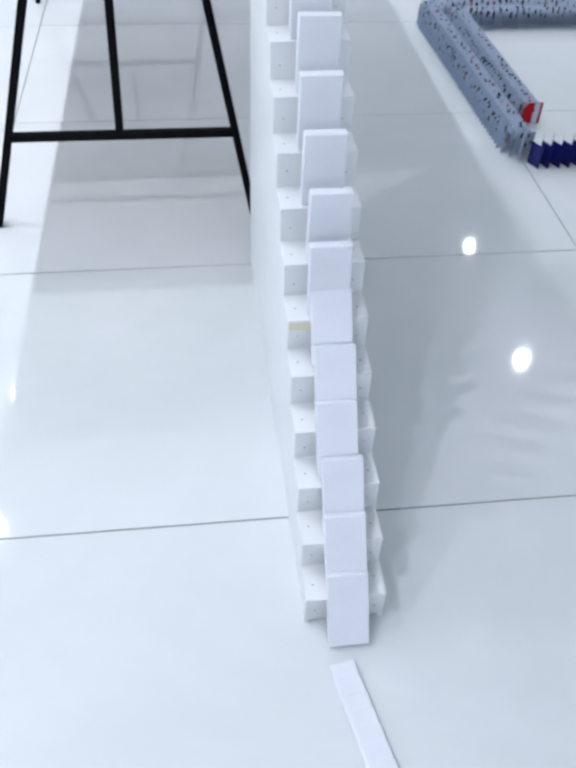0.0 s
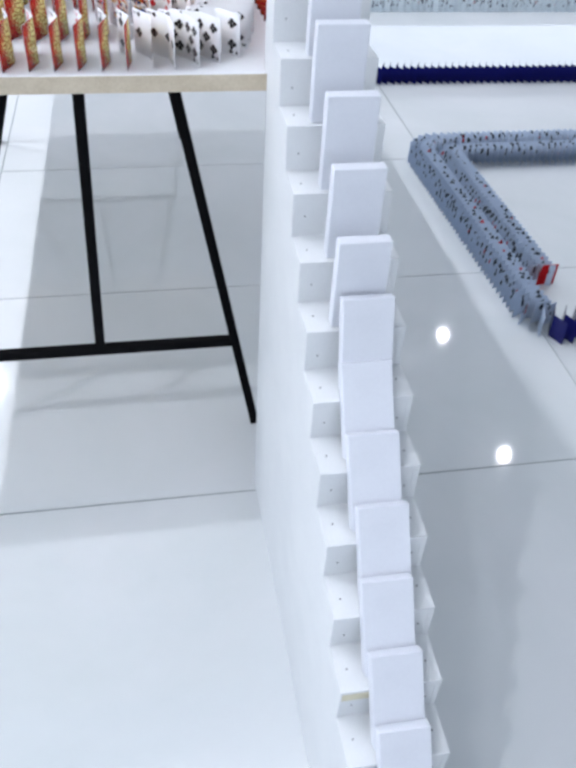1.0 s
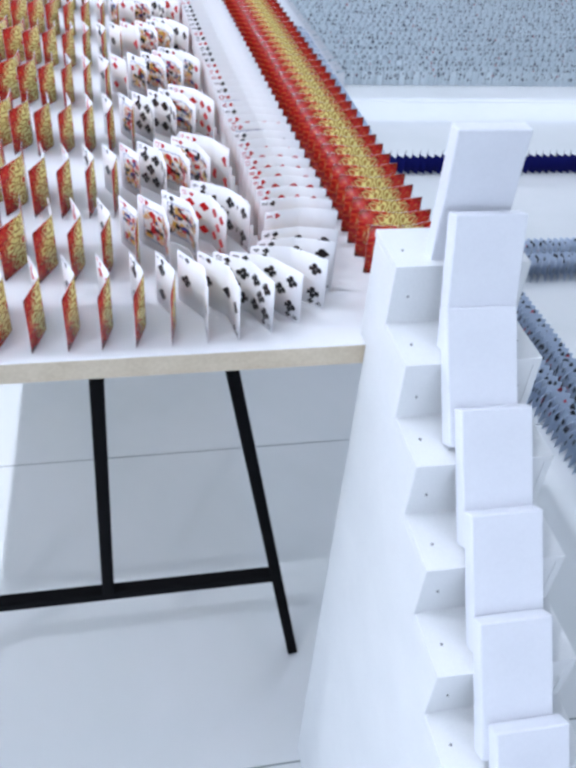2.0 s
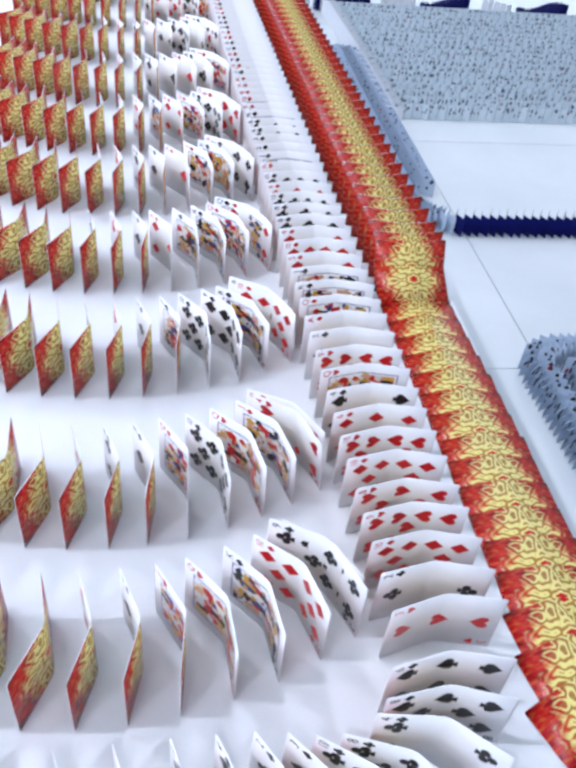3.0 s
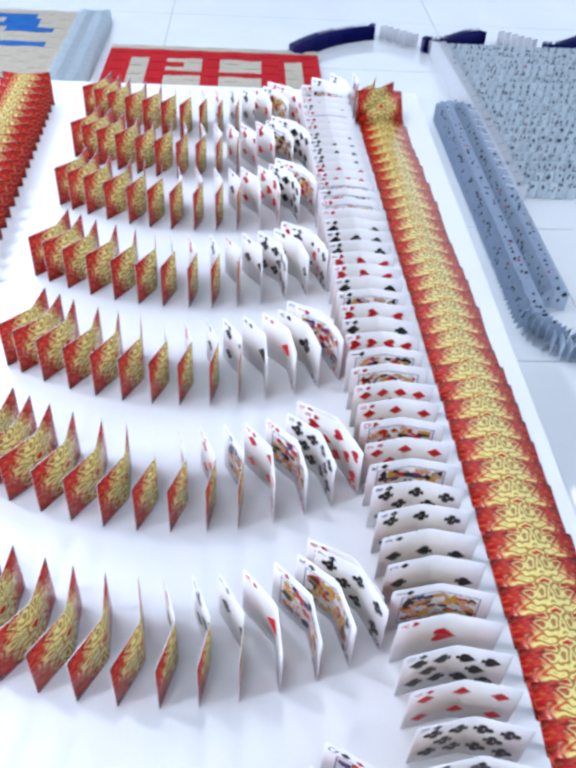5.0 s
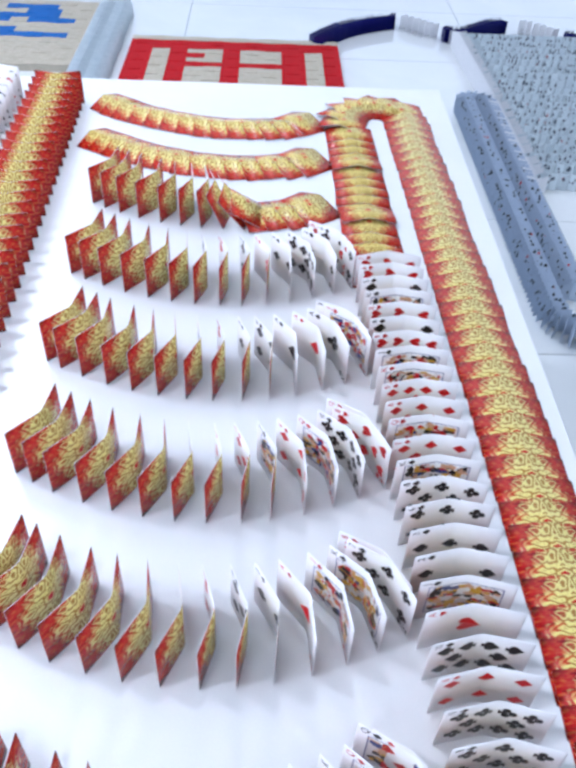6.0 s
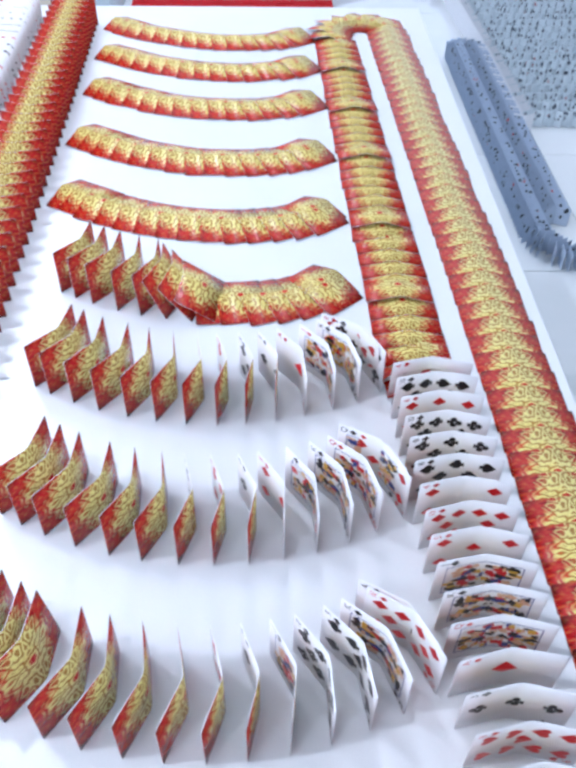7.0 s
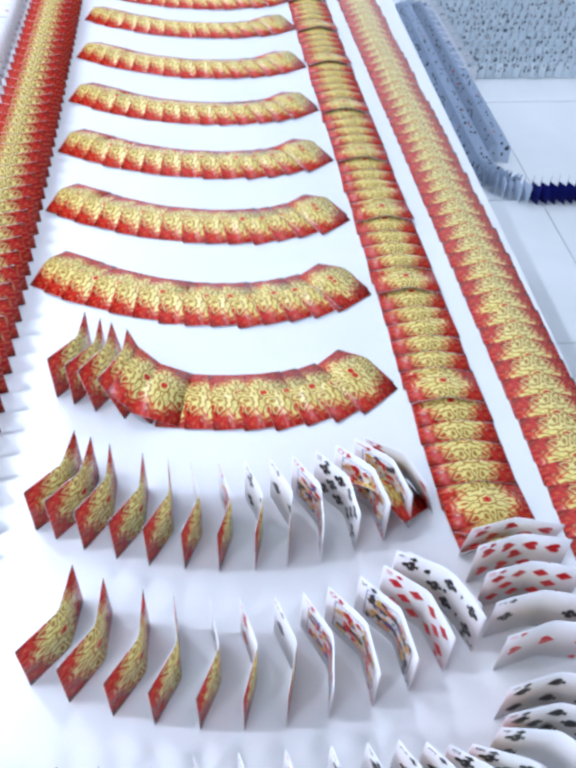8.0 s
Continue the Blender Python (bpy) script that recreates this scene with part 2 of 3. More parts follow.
def table():
    ob = tagged(new("table"), "long white laminate table on black steel trestles", "table")
    x0, x1, y0, y1, th = -1.035, -0.252, 0.041, 1.812, 0.022
    bm = bmesh.new()
    vs, fs = box(bm, x0, x1, y0, y1, TOP - th, TOP)
    soften(bm, 0.001, 1)
    bm.normal_update()
    for f in bm.faces:
        f.material_index = 0 if f.normal.z > 0.5 else 1
    part("tabletop", bm, (M_LAMINATE, M_EDGE), ob, "white top with a raw wood edge")

    def bar(a, b, w=0.0095, d=0.008):
        a, b = Vector(a), Vector(b)
        q = (b - a).to_track_quat("Z", "Y").to_matrix().to_4x4()
        bm = bmesh.new()
        box(bm, -w, w, -d, d, 0, (b - a).length, m=Matrix.Translation(a) @ q)
        soften(bm, 0.002, 1)
        return bm

    zt, zb = TOP - th, 0.21
    for shift, y in ((0.0, 0.2), (-0.055, 1.53)):
        part("leg", bar((shift - 0.465, y, zt), (shift - 0.326, y, 0.0)), M_BLACK, ob)
        part("leg", bar((shift - 0.672, y, zt), (shift - 0.897, y, 0.0)), M_BLACK, ob)
        part("strut", bar((shift - 0.585, y, zt), (shift - 0.606, y, zb)), M_BLACK, ob)
        part("crossbar", bar((shift - 0.838, y, zb), (shift - 0.366, y, zb)), M_BLACK, ob)
        part("top_bar", bar((shift - 0.69, y, zt - 0.01), (shift - 0.45, y, zt - 0.01)), M_BLACK, ob)
    return ob


def staircase():
    ob = tagged(new("staircase"), "narrow white board staircase leading up to the table", "stairs")
    half, n = 0.0555, STEPS
    for k in range(n):
        y, z = step_at(k)
        xc = stair_x(y)
        bm = bmesh.new()
        box(bm, xc - half, xc + half, y, y + STEP_RUN + 0.004, z - 0.006, z)
        part("tread", bm, M_STEP, ob)
        bm = bmesh.new()
        box(bm, xc - half + 0.0006, xc + half - 0.0006, y + 0.0006, y + 0.006, z - STEP_RISE, z - 0.0062)
        part("riser", bm, M_STEP, ob)
        for s in (-1, 1):
            bm = bmesh.new()
            bmesh.ops.create_cone(bm, cap_ends=True, segments=8, radius1=0.0011, radius2=0.0011, depth=0.001)
            part("screw", bm, M_SCREW, ob, at=pose(xc + s * (half - 0.012), y + 0.026 + 0.003 * math.sin(k * 2.1 + s), z + 0.0002))
            bm = bmesh.new()
            bmesh.ops.create_cone(bm, cap_ends=True, segments=8, radius1=0.001, radius2=0.001, depth=0.001)
            part("screw", bm, M_SCREW, ob, at=pose(xc + s * (half - 0.014), y + 0.0003, z - 0.03 + 0.003 * math.cos(k * 1.7 + s), 90))
        if k == 5:
            bm = bmesh.new()
            box(bm, xc - half + 0.002, xc - half + 0.032, y - 0.0006, y + 0.001, z - 0.016, z - 0.004)
            part("tape", bm, M_TAPE, ob, "strip of yellowed tape")
    for s in (-1, 1):
        bm = bmesh.new()
        outline = [(step_at(0)[0], 0.0)]
        for k in range(n):
            y, z = step_at(k)
            outline += [(y, z - 0.006), (y + STEP_RUN, z - 0.006)]
        ye = step_at(n - 1)[0] + STEP_RUN
        outline += [(ye, TOP + 0.001), (0.0395, TOP + 0.001), (0.0395, 0.0)]
        rings = []
        for off in (0.0, 0.006):
            rings.append([bm.verts.new((stair_x(y) + s * (half - off) , y, z)) for y, z in outline])
        bm.faces.new(rings[0]), bm.faces.new(rings[1][::-1])
        for i in range(len(outline)):
            j = (i + 1) % len(outline)
            bm.faces.new((rings[0][i], rings[0][j], rings[1][j], rings[1][i]))
        bmesh.ops.recalc_face_normals(bm, faces=bm.faces)
        part("side_panel", bm, M_STEP, ob, "tall white side panel")
    return ob


STEPS, STEP_RUN, STEP_RISE = 16, 0.0545, 0.0529


def step_at(k):
    """The front edge of tread k: its y and z."""
    return -0.8149 + STEP_RUN * k, 0.0585 + STEP_RISE * k


def stair_x(y):
    return -0.2859 - 0.0074 * (y + 0.77)


# ---- cards ----
CW, CH = 0.0375, 0.0525


def profile(bend):
    """The bent card seen from above: distance from the fold to place and heading, ridge towards -y, wing tips at y = 0."""
    n = 60
    us = [i / n * CW for i in range(n + 1)]
    xs, ys = [0.0], [0.0]
    for a, b in zip(us, us[1:]):
        th = radians(bend) * math.tanh((a + b) / 2 / 0.0028)
        xs.append(xs[-1] + (b - a) * math.cos(th)), ys.append(ys[-1] + (b - a) * math.sin(th))
    return xs, [y - ys[-1] for y in ys]


PROFILES = {b: profile(b) for b in (11.0, 13.0, 17.0)}


def on_card(u, v, off, bend):
    """The place of card coordinates (u from the fold, v up), off metres out of the printed face."""
    px, py = PROFILES[bend]
    a = min(abs(u), CW)
    i = min(int(a / CW * 60), 59)
    f = a / CW * 60 - i
    s = 1 if u >= 0 else -1
    th = radians(bend) * math.tanh(a / 0.0028)
    x, y = px[i] + f * (px[i + 1] - px[i]), py[i] + f * (py[i + 1] - py[i])
    return Vector((s * (x - math.sin(th) * off), y + math.cos(th) * off, v))


def pip(suit):
    """The outline of a pip, 1 high, its point up."""
    if suit == "D":
        return [[(0, 0.5), (-0.4, 0), (0, -0.5), (0.4, 0)]]
    if suit == "H":
        ts = [i / 14 * 2 * math.pi for i in range(14)]
        return [[(-math.sin(t) ** 3 * 0.47, (13 * math.cos(t) - 5 * math.cos(2 * t) - 2 * math.cos(3 * t) - math.cos(4 * t)) / 30 + 0.06) for t in ts]]
    stem = [(0, 0), (-0.2, -0.5), (0.2, -0.5)]
    if suit == "S":
        ts = [i / 14 * 2 * math.pi for i in range(14)]
        return [[(math.sin(t) ** 3 * 0.45, -(13 * math.cos(t) - 5 * math.cos(2 * t) - 2 * math.cos(3 * t) - math.cos(4 * t)) / 32 + 0.05) for t in ts], stem]
    disc = [(0.23 * math.cos(i / 8 * 2 * math.pi), 0.23 * math.sin(i / 8 * 2 * math.pi)) for i in range(8)]
    return [[(x + cx, y + cy) for x, y in disc] for cx, cy in ((0, 0.27), (-0.25, -0.08), (0.25, -0.08))] + [stem]


SPOTS = {"A": [(0, 0)], "2": [(0, 1), (0, -1)], "3": [(0, 1), (0, 0), (0, -1)]}
SPOTS["4"] = [(a, b) for a in (-1, 1) for b in (-1, 1)]
SPOTS["5"] = SPOTS["4"] + [(0, 0)]
SPOTS["6"] = SPOTS["4"] + [(-1, 0), (1, 0)]
SPOTS["7"] = SPOTS["6"] + [(0, 0.5)]
SPOTS["8"] = SPOTS["7"] + [(0, -0.5)]
SPOTS["9"] = [(a, b) for a in (-1, 1) for b in (-1, -0.33, 0.33, 1)] + [(0, 0)]
SPOTS["10"] = SPOTS["9"][:-1] + [(0, 0.66), (0, -0.66)]


def glyph(text):
    """The flat outline of an index letter or figure, 1 high, as vertices and faces."""
    data = bpy.data.curves.new("index", "FONT")
    data.body, data.size, data.resolution_u = text, 1.0, 2
    ob = bpy.data.objects.new("index", data)
    me = bpy.data.meshes.new_from_object(ob)
    vs, fs = [tuple(v.co)[:2] for v in me.vertices], [tuple(p.vertices) for p in me.polygons]
    bpy.data.objects.remove(ob), bpy.data.meshes.remove(me)
    cx = (min(v[0] for v in vs) + max(v[0] for v in vs)) / 2
    return [((x - cx) * (0.75 if len(text) > 1 else 1), y - 0.35) for x, y in vs], fs


GLYPHS = {r: glyph(r) for r in ("A", "2", "3", "4", "5", "6", "7", "8", "9", "10", "J", "Q", "K")}
CARD_MESHES = {}


def card_mesh(rank, suit, bend=17.0):
    """A folded card: stock with printed back, pips, index and court picture, 0.4 mm thick."""
    key = (rank, suit, bend)
    if key in CARD_MESHES:
        return CARD_MESHES[key]
    bm = bmesh.new()
    uvs = bm.loops.layers.uv.new("UVMap")
    cols = [-1, -0.97, -0.55, -0.25, -0.13, -0.05, 0, 0.05, 0.13, 0.25, 0.55, 0.97, 1]
    th, r = 0.0002, 0.0012
    grid = {}
    for side in (1, -1):
        for i, c in enumerate(cols):
            cut = r if abs(c) == 1 else 0.0
            for j, v in enumerate((cut, CH - cut)):
                grid[side, i, j] = bm.verts.new(on_card(c * CW, v, side * th, bend))
    n = len(cols)
    for side in (1, -1):
        for i in range(n - 1):
            q = [grid[side, i, 0], grid[side, i + 1, 0], grid[side, i + 1, 1], grid[side, i, 1]]
            f = bm.faces.new(q if side < 0 else q[::-1])
            f.material_index = 0 if side > 0 else 1
            f.smooth = True
            for lp in f.loops:
                k = [kk for kk, vv in grid.items() if vv is lp.vert][0]
                lp[uvs].uv = (cols[k[1]] * 0.5 + 0.5, lp.vert.co.z / CH)
    for j in (0, 1):
        for i in range(n - 1):
            q = [grid[1, i, j], grid[1, i + 1, j], grid[-1, i + 1, j], grid[-1, i, j]]
            bm.faces.new(q if j == 0 else q[::-1])
    for i in (0, n - 1):
        q = [grid[1, i, 0], grid[1, i, 1], grid[-1, i, 1], grid[-1, i, 0]]
        bm.faces.new(q if i == n - 1 else q[::-1])

    prints = []

    def sheet(name):
        prints.append((name, bmesh.new()))

    def ink(points, slot, faces=None, off=0.0004):
        # portrait coordinates: a to the right, b up, in metres from the card's middle
        pr = prints[-1][1]
        vs = [pr.verts.new(on_card(b, CH / 2 + a, off, bend)) for a, b in points]
        for f in faces or [range(len(points))]:
            face = pr.faces.new([vs[i] for i in f])
            face.normal_update()
            if face.normal.y < 0:
                face.normal_flip()
            face.material_index = slot

    red = suit in "DH"
    slot = 2 if red else 3
    size = 0.0128

    def put(ca, cb, s, flip):
        for outline in pip(suit):
            ink([(ca + flip * x * s, cb + flip * y * s) for x, y in outline], slot)

    if rank in SPOTS:
        for a, b in SPOTS[rank]:
            sheet("pip")
            put(a * 0.0125, b * 0.0255, 0.019 if rank == "A" else size, 1 if b >= 0 else -1)
    else:
        sheet("court_picture")
        fr = 0.0172, 0.0292
        for e in ((-fr[0], -fr[0] + 0.0007, -fr[1], fr[1]), (fr[0] - 0.0007, fr[0], -fr[1], fr[1]), (-fr[0], fr[0], fr[1] - 0.0007, fr[1]), (-fr[0], fr[0], -fr[1], -fr[1] + 0.0007)):
            for q in range(10):
                b0, b1 = e[2] + (e[3] - e[2]) * q / 10, e[2] + (e[3] - e[2]) * (q + 1) / 10
                ink([(e[0], b0), (e[1], b0), (e[1], b1), (e[0], b1)], 5)
        rnd = random.Random(rank + suit)
        for i in range(46):
            a, b = rnd.uniform(-0.0142, 0.0142), rnd.uniform(0.001, 0.0252)
            w, h = rnd.uniform(0.0015, 0.005), rnd.uniform(0.0015, 0.006)
            t = rnd.uniform(0, 1.5)
            kind = rnd.choice((2, 4, 4, 3, 2, 5, 6, 0)) if red else rnd.choice((3, 4, 4, 5, 2, 3, 6, 0))
            quad = [(a + w * math.cos(t + q), b + h * math.sin(t + q)) for q in (0, 1.3, 3.1, 4.5)]
            ink(quad, kind, off=0.00045 + i * 2e-6)
            ink([(-x, -y) for x, y in quad], kind, off=0.00045 + i * 2e-6)
        put(-0.0112, 0.023, 0.0085, 1), put(0.0112, -0.023, 0.0085, -1)
    for s in (1, -1):
        sheet("index")
        ca, cb = s * 0.0216, s * 0.0322
        if rank in GLYPHS:
            vs, fs = GLYPHS[rank]
            ink([(ca + s * x * 0.0085, cb + s * y * 0.0085) for x, y in vs], slot, fs)
        put(ca, cb - s * 0.0085, 0.0062, s)
    inks = (M_FACE, M_GOLD, M_RED, M_INK, M_YELLOW, M_BLUEINK, M_SKIN)
    CARD_MESHES[key] = mesh_of(bm, *inks), [(name, mesh_of(pr, *inks)) for name, pr in prints]
    return CARD_MESHES[key]


DECK = [(r, s) for r in ("A", "2", "3", "4", "5", "6", "7", "8", "9", "10", "J", "Q", "K") for s in "SHCD"]
DEAL = random.Random(7)
STAND = "folded playing card with red and gold back on white table"
CHAIN = []               # each card of the chain: object, foot, heading in degrees, moment of its fall


def card(x, y, heading, face=None, falls=None, group="", bend=17.0, rest=88.0, z=TOP, label=STAND):
    """A folded card; heading: degrees from +y, anticlockwise, of the way its printed face looks and it would fall."""
    rank, suit = face or DEAL.choice(DECK)
    stock, prints = card_mesh(rank, suit, bend)
    ob = tagged(new("playing_card", stock), label, "playing card", group)
    for name, me in prints:
        new(name, me).parent = ob
    turn = heading + DEAL.uniform(-2.2, 2.2)
    ob.matrix_basis = pose(x, y, z, 0, 0, turn)
    if falls is not None:
        CHAIN.append((ob, x, y, turn, falls, rest + DEAL.uniform(-0.6, 0.6)))
    return ob


def crowd(name, places, label, bend=17.0):
    """Many standing cards, joined: places are x, y and heading."""
    bm = bmesh.new()
    for x, y, heading in places:
        rank, suit = DEAL.choice(DECK)
        at, start = pose(x, y, TOP, 0, 0, heading + DEAL.uniform(-2, 2)), len(bm.verts)
        stock, prints = card_mesh(rank, suit, bend)
        for me in [stock] + [me for name, me in prints]:
            bm.from_mesh(me)
        bm.verts.ensure_lookup_table()
        for v in bm.verts[start:]:
            v.co = at @ v.co
    return tagged(part(name, bm, (M_FACE, M_GOLD, M_RED, M_INK, M_YELLOW, M_BLUEINK, M_SKIN)), label, "playing cards", kind="stuff")


def time_up(y):
    """When the fall runs past y on its way out along the table's edge."""
    return float(np.interp(y, [0.02, 0.297, 0.613, 0.879, 1.461, 1.595, 1.75], [2.1, 2.5, 3.0, 3.5, 4.5, 4.7, 4.97])) - 0.03


def time_back(y):
    """When the fall runs past y on its way back."""
    return float(np.interp(-y, [-1.75, -1.312, -1.144, -0.777, -0.533, -0.299, 0.3], [5.1, 5.83, 6.2, 7.0, 7.5, 8.0, 9.2])) - 0.06


PITCH, RETURN_PITCH = 0.0265, 0.02395
EDGE_X, RETURN_X, LEFT_X = -0.3085, -0.4045, -0.862
ROW_Y = [0.155, 0.279, 0.430, 0.579, 0.728, 0.875, 1.025, 1.18, 1.341, 1.475, 1.6]
FACES = {
    0: "7C 10D KS QH JH 2S 5H 3C 9D", 1: "4H JD QH 10C QD 3S 6C", 2: "10D KS 9S 10C JC 3S 7H", 3: "7D QD KS XC 5D 2C 9H",
    4: "7C KC JD AD 3S 8S 6H", 5: "8H 10C QD 6D JS 7D", 6: "JH AC AD AS 6S 2C", 7: "6C 2C 9C 3S AH 4C", 8: "KD 10S 7H 4D 2S", 9: "9S QC 5H 6D", 10: "8D KC 3H 5S",
}
RETURN_FACES = "4S 8S 5C 7H 6H 5S KS 8H 4S 9H JC KD 9D 8D QH 7D KS 8C 6C 3S 2S JS AH 10S 6D 10C 8C 8S 4D 10D 5D JC KS QD AD 3C 9H QH 4S 6D 10H 10D 8H 9H 10D 2C 3H KS"


def read(text):
    return [("X" if w[:-1] == "X" else w[:-1], w[-1]) for w in text.split()]


def chain():
    # out along the table's edge
    y = 0.108
    while y < 1.66:
        card(EDGE_X + lean(y), y, max(0, 0.19 - y) * 260, None, time_up(y), "cards along the table's edge", 13.0)
        y += PITCH
    # the turn at the far end
    cx, cy, r = (EDGE_X + RETURN_X) / 2 + lean(1.67), 1.672, (EDGE_X - RETURN_X) / 2
    for i in range(7):
        a = 8 + i * 26
        card(cx + r * math.cos(radians(a)), cy + r * math.sin(radians(a)), a, None, 4.92 + i * 0.04, "cards in the turn", 13.0, 86.0)
    # back again, faces to the front; the card at the head of each row comes to lie a little steeper
    known, i = read(RETURN_FACES), -15
    y = 0.4975 + (33 + 15) * RETURN_PITCH
    heads = [y0 + 0.075 for y0 in ROW_Y]
    while y > 0.175:
        face = known[i] if 0 <= i < len(known) else None
        steep = min(abs(y - h) for h in heads) < RETURN_PITCH / 2
        card(RETURN_X + lean(y), y, 180, face, time_back(y), "cards of the return column", 13.0, 82.5 if steep else 88.0)
        y -= RETURN_PITCH
        i += 1
    # round the corner and into the first row, set out by the near foot of its cards
    reach = CW * math.cos(radians(17.0))
    card(-0.3885, 0.15, 180, ("6", "S"), None, "cards in the corner", 13.0)
    card(-0.3955, 0.13, 176, ("8", "S"), None, "cards in the corner", 13.0)
    front = read("4C 8C 10C 3S 2C 4S 5C 9D 2S")
    feet = [(-0.373, 0.097, 157), (-0.4, 0.0755, 145), (-0.427, 0.063, 130), (-0.457, 0.0555, 115), (-0.486, 0.0535, 103), (-0.515, 0.052, 97)]
    feet += [(-0.5436 - 0.0286 * k, 0.0515, 93 - 0.7 * k) for k in range(10)]
    for k, (fx, fy, turn) in enumerate(feet):
        px, py = fx + reach * math.cos(radians(turn)), fy + reach * math.sin(radians(turn))
        card(px, py, turn + DEAL.uniform(-1.5, 1.5), front[k] if k < len(front) else None, None, "cards in the corner" if k < 3 else "cards of the first row")
    # the cross rows, bowed towards the front, each set out by the near foot of its cards
    for n, y0 in enumerate(ROW_Y):
        faces = read(FACES[n])
        start = 7.955 - 0.312 * (n - 1)
        mid, fx = -0.585 - 0.0015 * n, -0.427 - 0.003 * n
        card(fx - 0.002 + reach * math.cos(radians(135)), y0 + 0.053 + reach * math.sin(radians(135)), 135, None, start - 0.06, "cards that lead into a row", 17.0, 87.0)
        for k in range(12 if n == 0 else 14):
            off = fx - mid
            bow = 0.294 if off > 0 else 0.335
            fy = y0 + bow - math.sqrt(bow * bow - off * off)
            turn = radians(float(np.interp(off, [-0.2, -0.17, -0.1, -0.065, 0.015, 0.15], [63, 65, 73, 79, 93, 129])) + DEAL.uniform(-2, 2))
            px, py = fx + reach * math.cos(turn), fy + reach * math.sin(turn)
            when = start + k * 0.03
            card(px, py, math.degrees(turn), faces[k] if k < len(faces) else None, when if when < 8.2 else None, "cards of a cross row")
            fx -= (0.0236, 0.024, 0.0262, 0.0275, 0.0275, 0.0275, 0.0275, 0.0275, 0.0275, 0.0272, 0.0268, 0.022, 0.017)[min(k, 12)] + (0.0026 if n == 0 else 0.0)


def left_field():
    ys = [0.12 + PITCH * i for i in range(61)]
    crowd("card_column", [(LEFT_X + lean(y), y, 0) for y in ys], "long column of red and gold backed cards on the table")
    ys = [1.72 - PITCH * i for i in range(31)]
    crowd("card_column", [(LEFT_X - 0.1 + lean(y), y, 180) for y in ys], "column of cards showing their white faces", 11.0)


# ---- white plates on the stairs ----
PLATES = []


def plate(name, w, h, t):
    bm = bmesh.new()
    box(bm, -w / 2, w / 2, -t, 0, 0, h)
    soften(bm, 0.0012, 2)
    return mesh_of(bm, M_PLATE)


def plates():
    me = plate("plate", 0.056, PLATE_H, 0.015)
    for k in range(-1, STEPS):
        y, z = step_at(k) if k >= 0 else (step_at(k)[0], 0.0)
        ob = tagged(new("white_domino", me), "flat white plastic domino standing on a white step", "domino", "dominoes on the stairs")
        f, x = y + 0.022, stair_x(y) + 0.002 + 0.002 * math.sin(k * 2.3)
        ob.matrix_basis = pose(x, f, z)
        PLATES.append((ob, x, f, z, float(np.interp(k, [-1, 6, 10, 15], [-1.6, 0.1, 1.03, 2.02])), 34.0 if k < STEPS - 1 else 90.0))
    small = plate("small", 0.034, 0.048, 0.006)
    for k in range(11):
        y = -0.93 - k * 0.022
        ob = tagged(new("white_domino", small), "small white domino fallen on the tiled floor", "domino", "fallen dominoes on the floor")
        ob.matrix_basis = pose(-0.292 + 0.22 * max(0, -0.93 - y), y, 0.001, -82, 0, 9)


PLATE_H = 0.104


# ---- cards on the floor ----
def bent(bm, m, back=0, face=1, spots=0, rnd=None):
    """A small bent card for the crowds on the floor: two wings, printed face, some pips."""
    c, h, d = 0.0375, 0.059, 0.018
    pts = {}
    for side, off in ((1, 0.0003), (-1, -0.0003)):
        for i, (x, y) in enumerate(((-c, 0), (0, -d), (c, 0))):
            for j, z in enumerate((0, h)):
                pts[side, i, j] = bm.verts.new(m @ Vector((x, y + off, z)))
    for side in (1, -1):
        for i in (0, 1):
            q = [pts[side, i, 0], pts[side, i + 1, 0], pts[side, i + 1, 1], pts[side, i, 1]]
            f = bm.faces.new(q if side < 0 else q[::-1])
            f.material_index = face if side > 0 else back
    for j in (0, 1):
        for i in (0, 1):
            q = [pts[1, i, j], pts[1, i + 1, j], pts[-1, i + 1, j], pts[-1, i, j]]
            bm.faces.new(q).material_index = face
    for s in range(spots):
        x = rnd.choice((-0.026, -0.016, 0.016, 0.026)) + rnd.uniform(-0.004, 0.004)
        z, r = rnd.choice((0.028, 0.04, 0.05)) + rnd.uniform(-0.003, 0.003), rnd.uniform(0.0045, 0.0075)
        y = -d * (1 - abs(x) / c) + 0.0008
        slope = d / c * (1 if x > 0 else -1)
        q = [bm.verts.new(m @ Vector((x + a, y + a * slope, z + b))) for a, b in ((-r * 0.7, 0), (0, r * 1.3), (r * 0.7, 0), (0, -r * 1.3))]
        bm.faces.new(q).material_index = 2 if rnd.random() < 0.05 else 3


def along(points, pitch):
    """Places and headings every pitch metres along a bent line."""
    out, rest = [], 0.0
    for (ax, ay), (bx, by) in zip(points, points[1:]):
        d = math.hypot(bx - ax, by - ay)
        s = rest
        while s < d:
            f = s / d
            out.append((ax + f * (bx - ax), ay + f * (by - ay), math.degrees(math.atan2(-(bx - ax), by - ay))))
            s += pitch
        rest = s - d
    return out


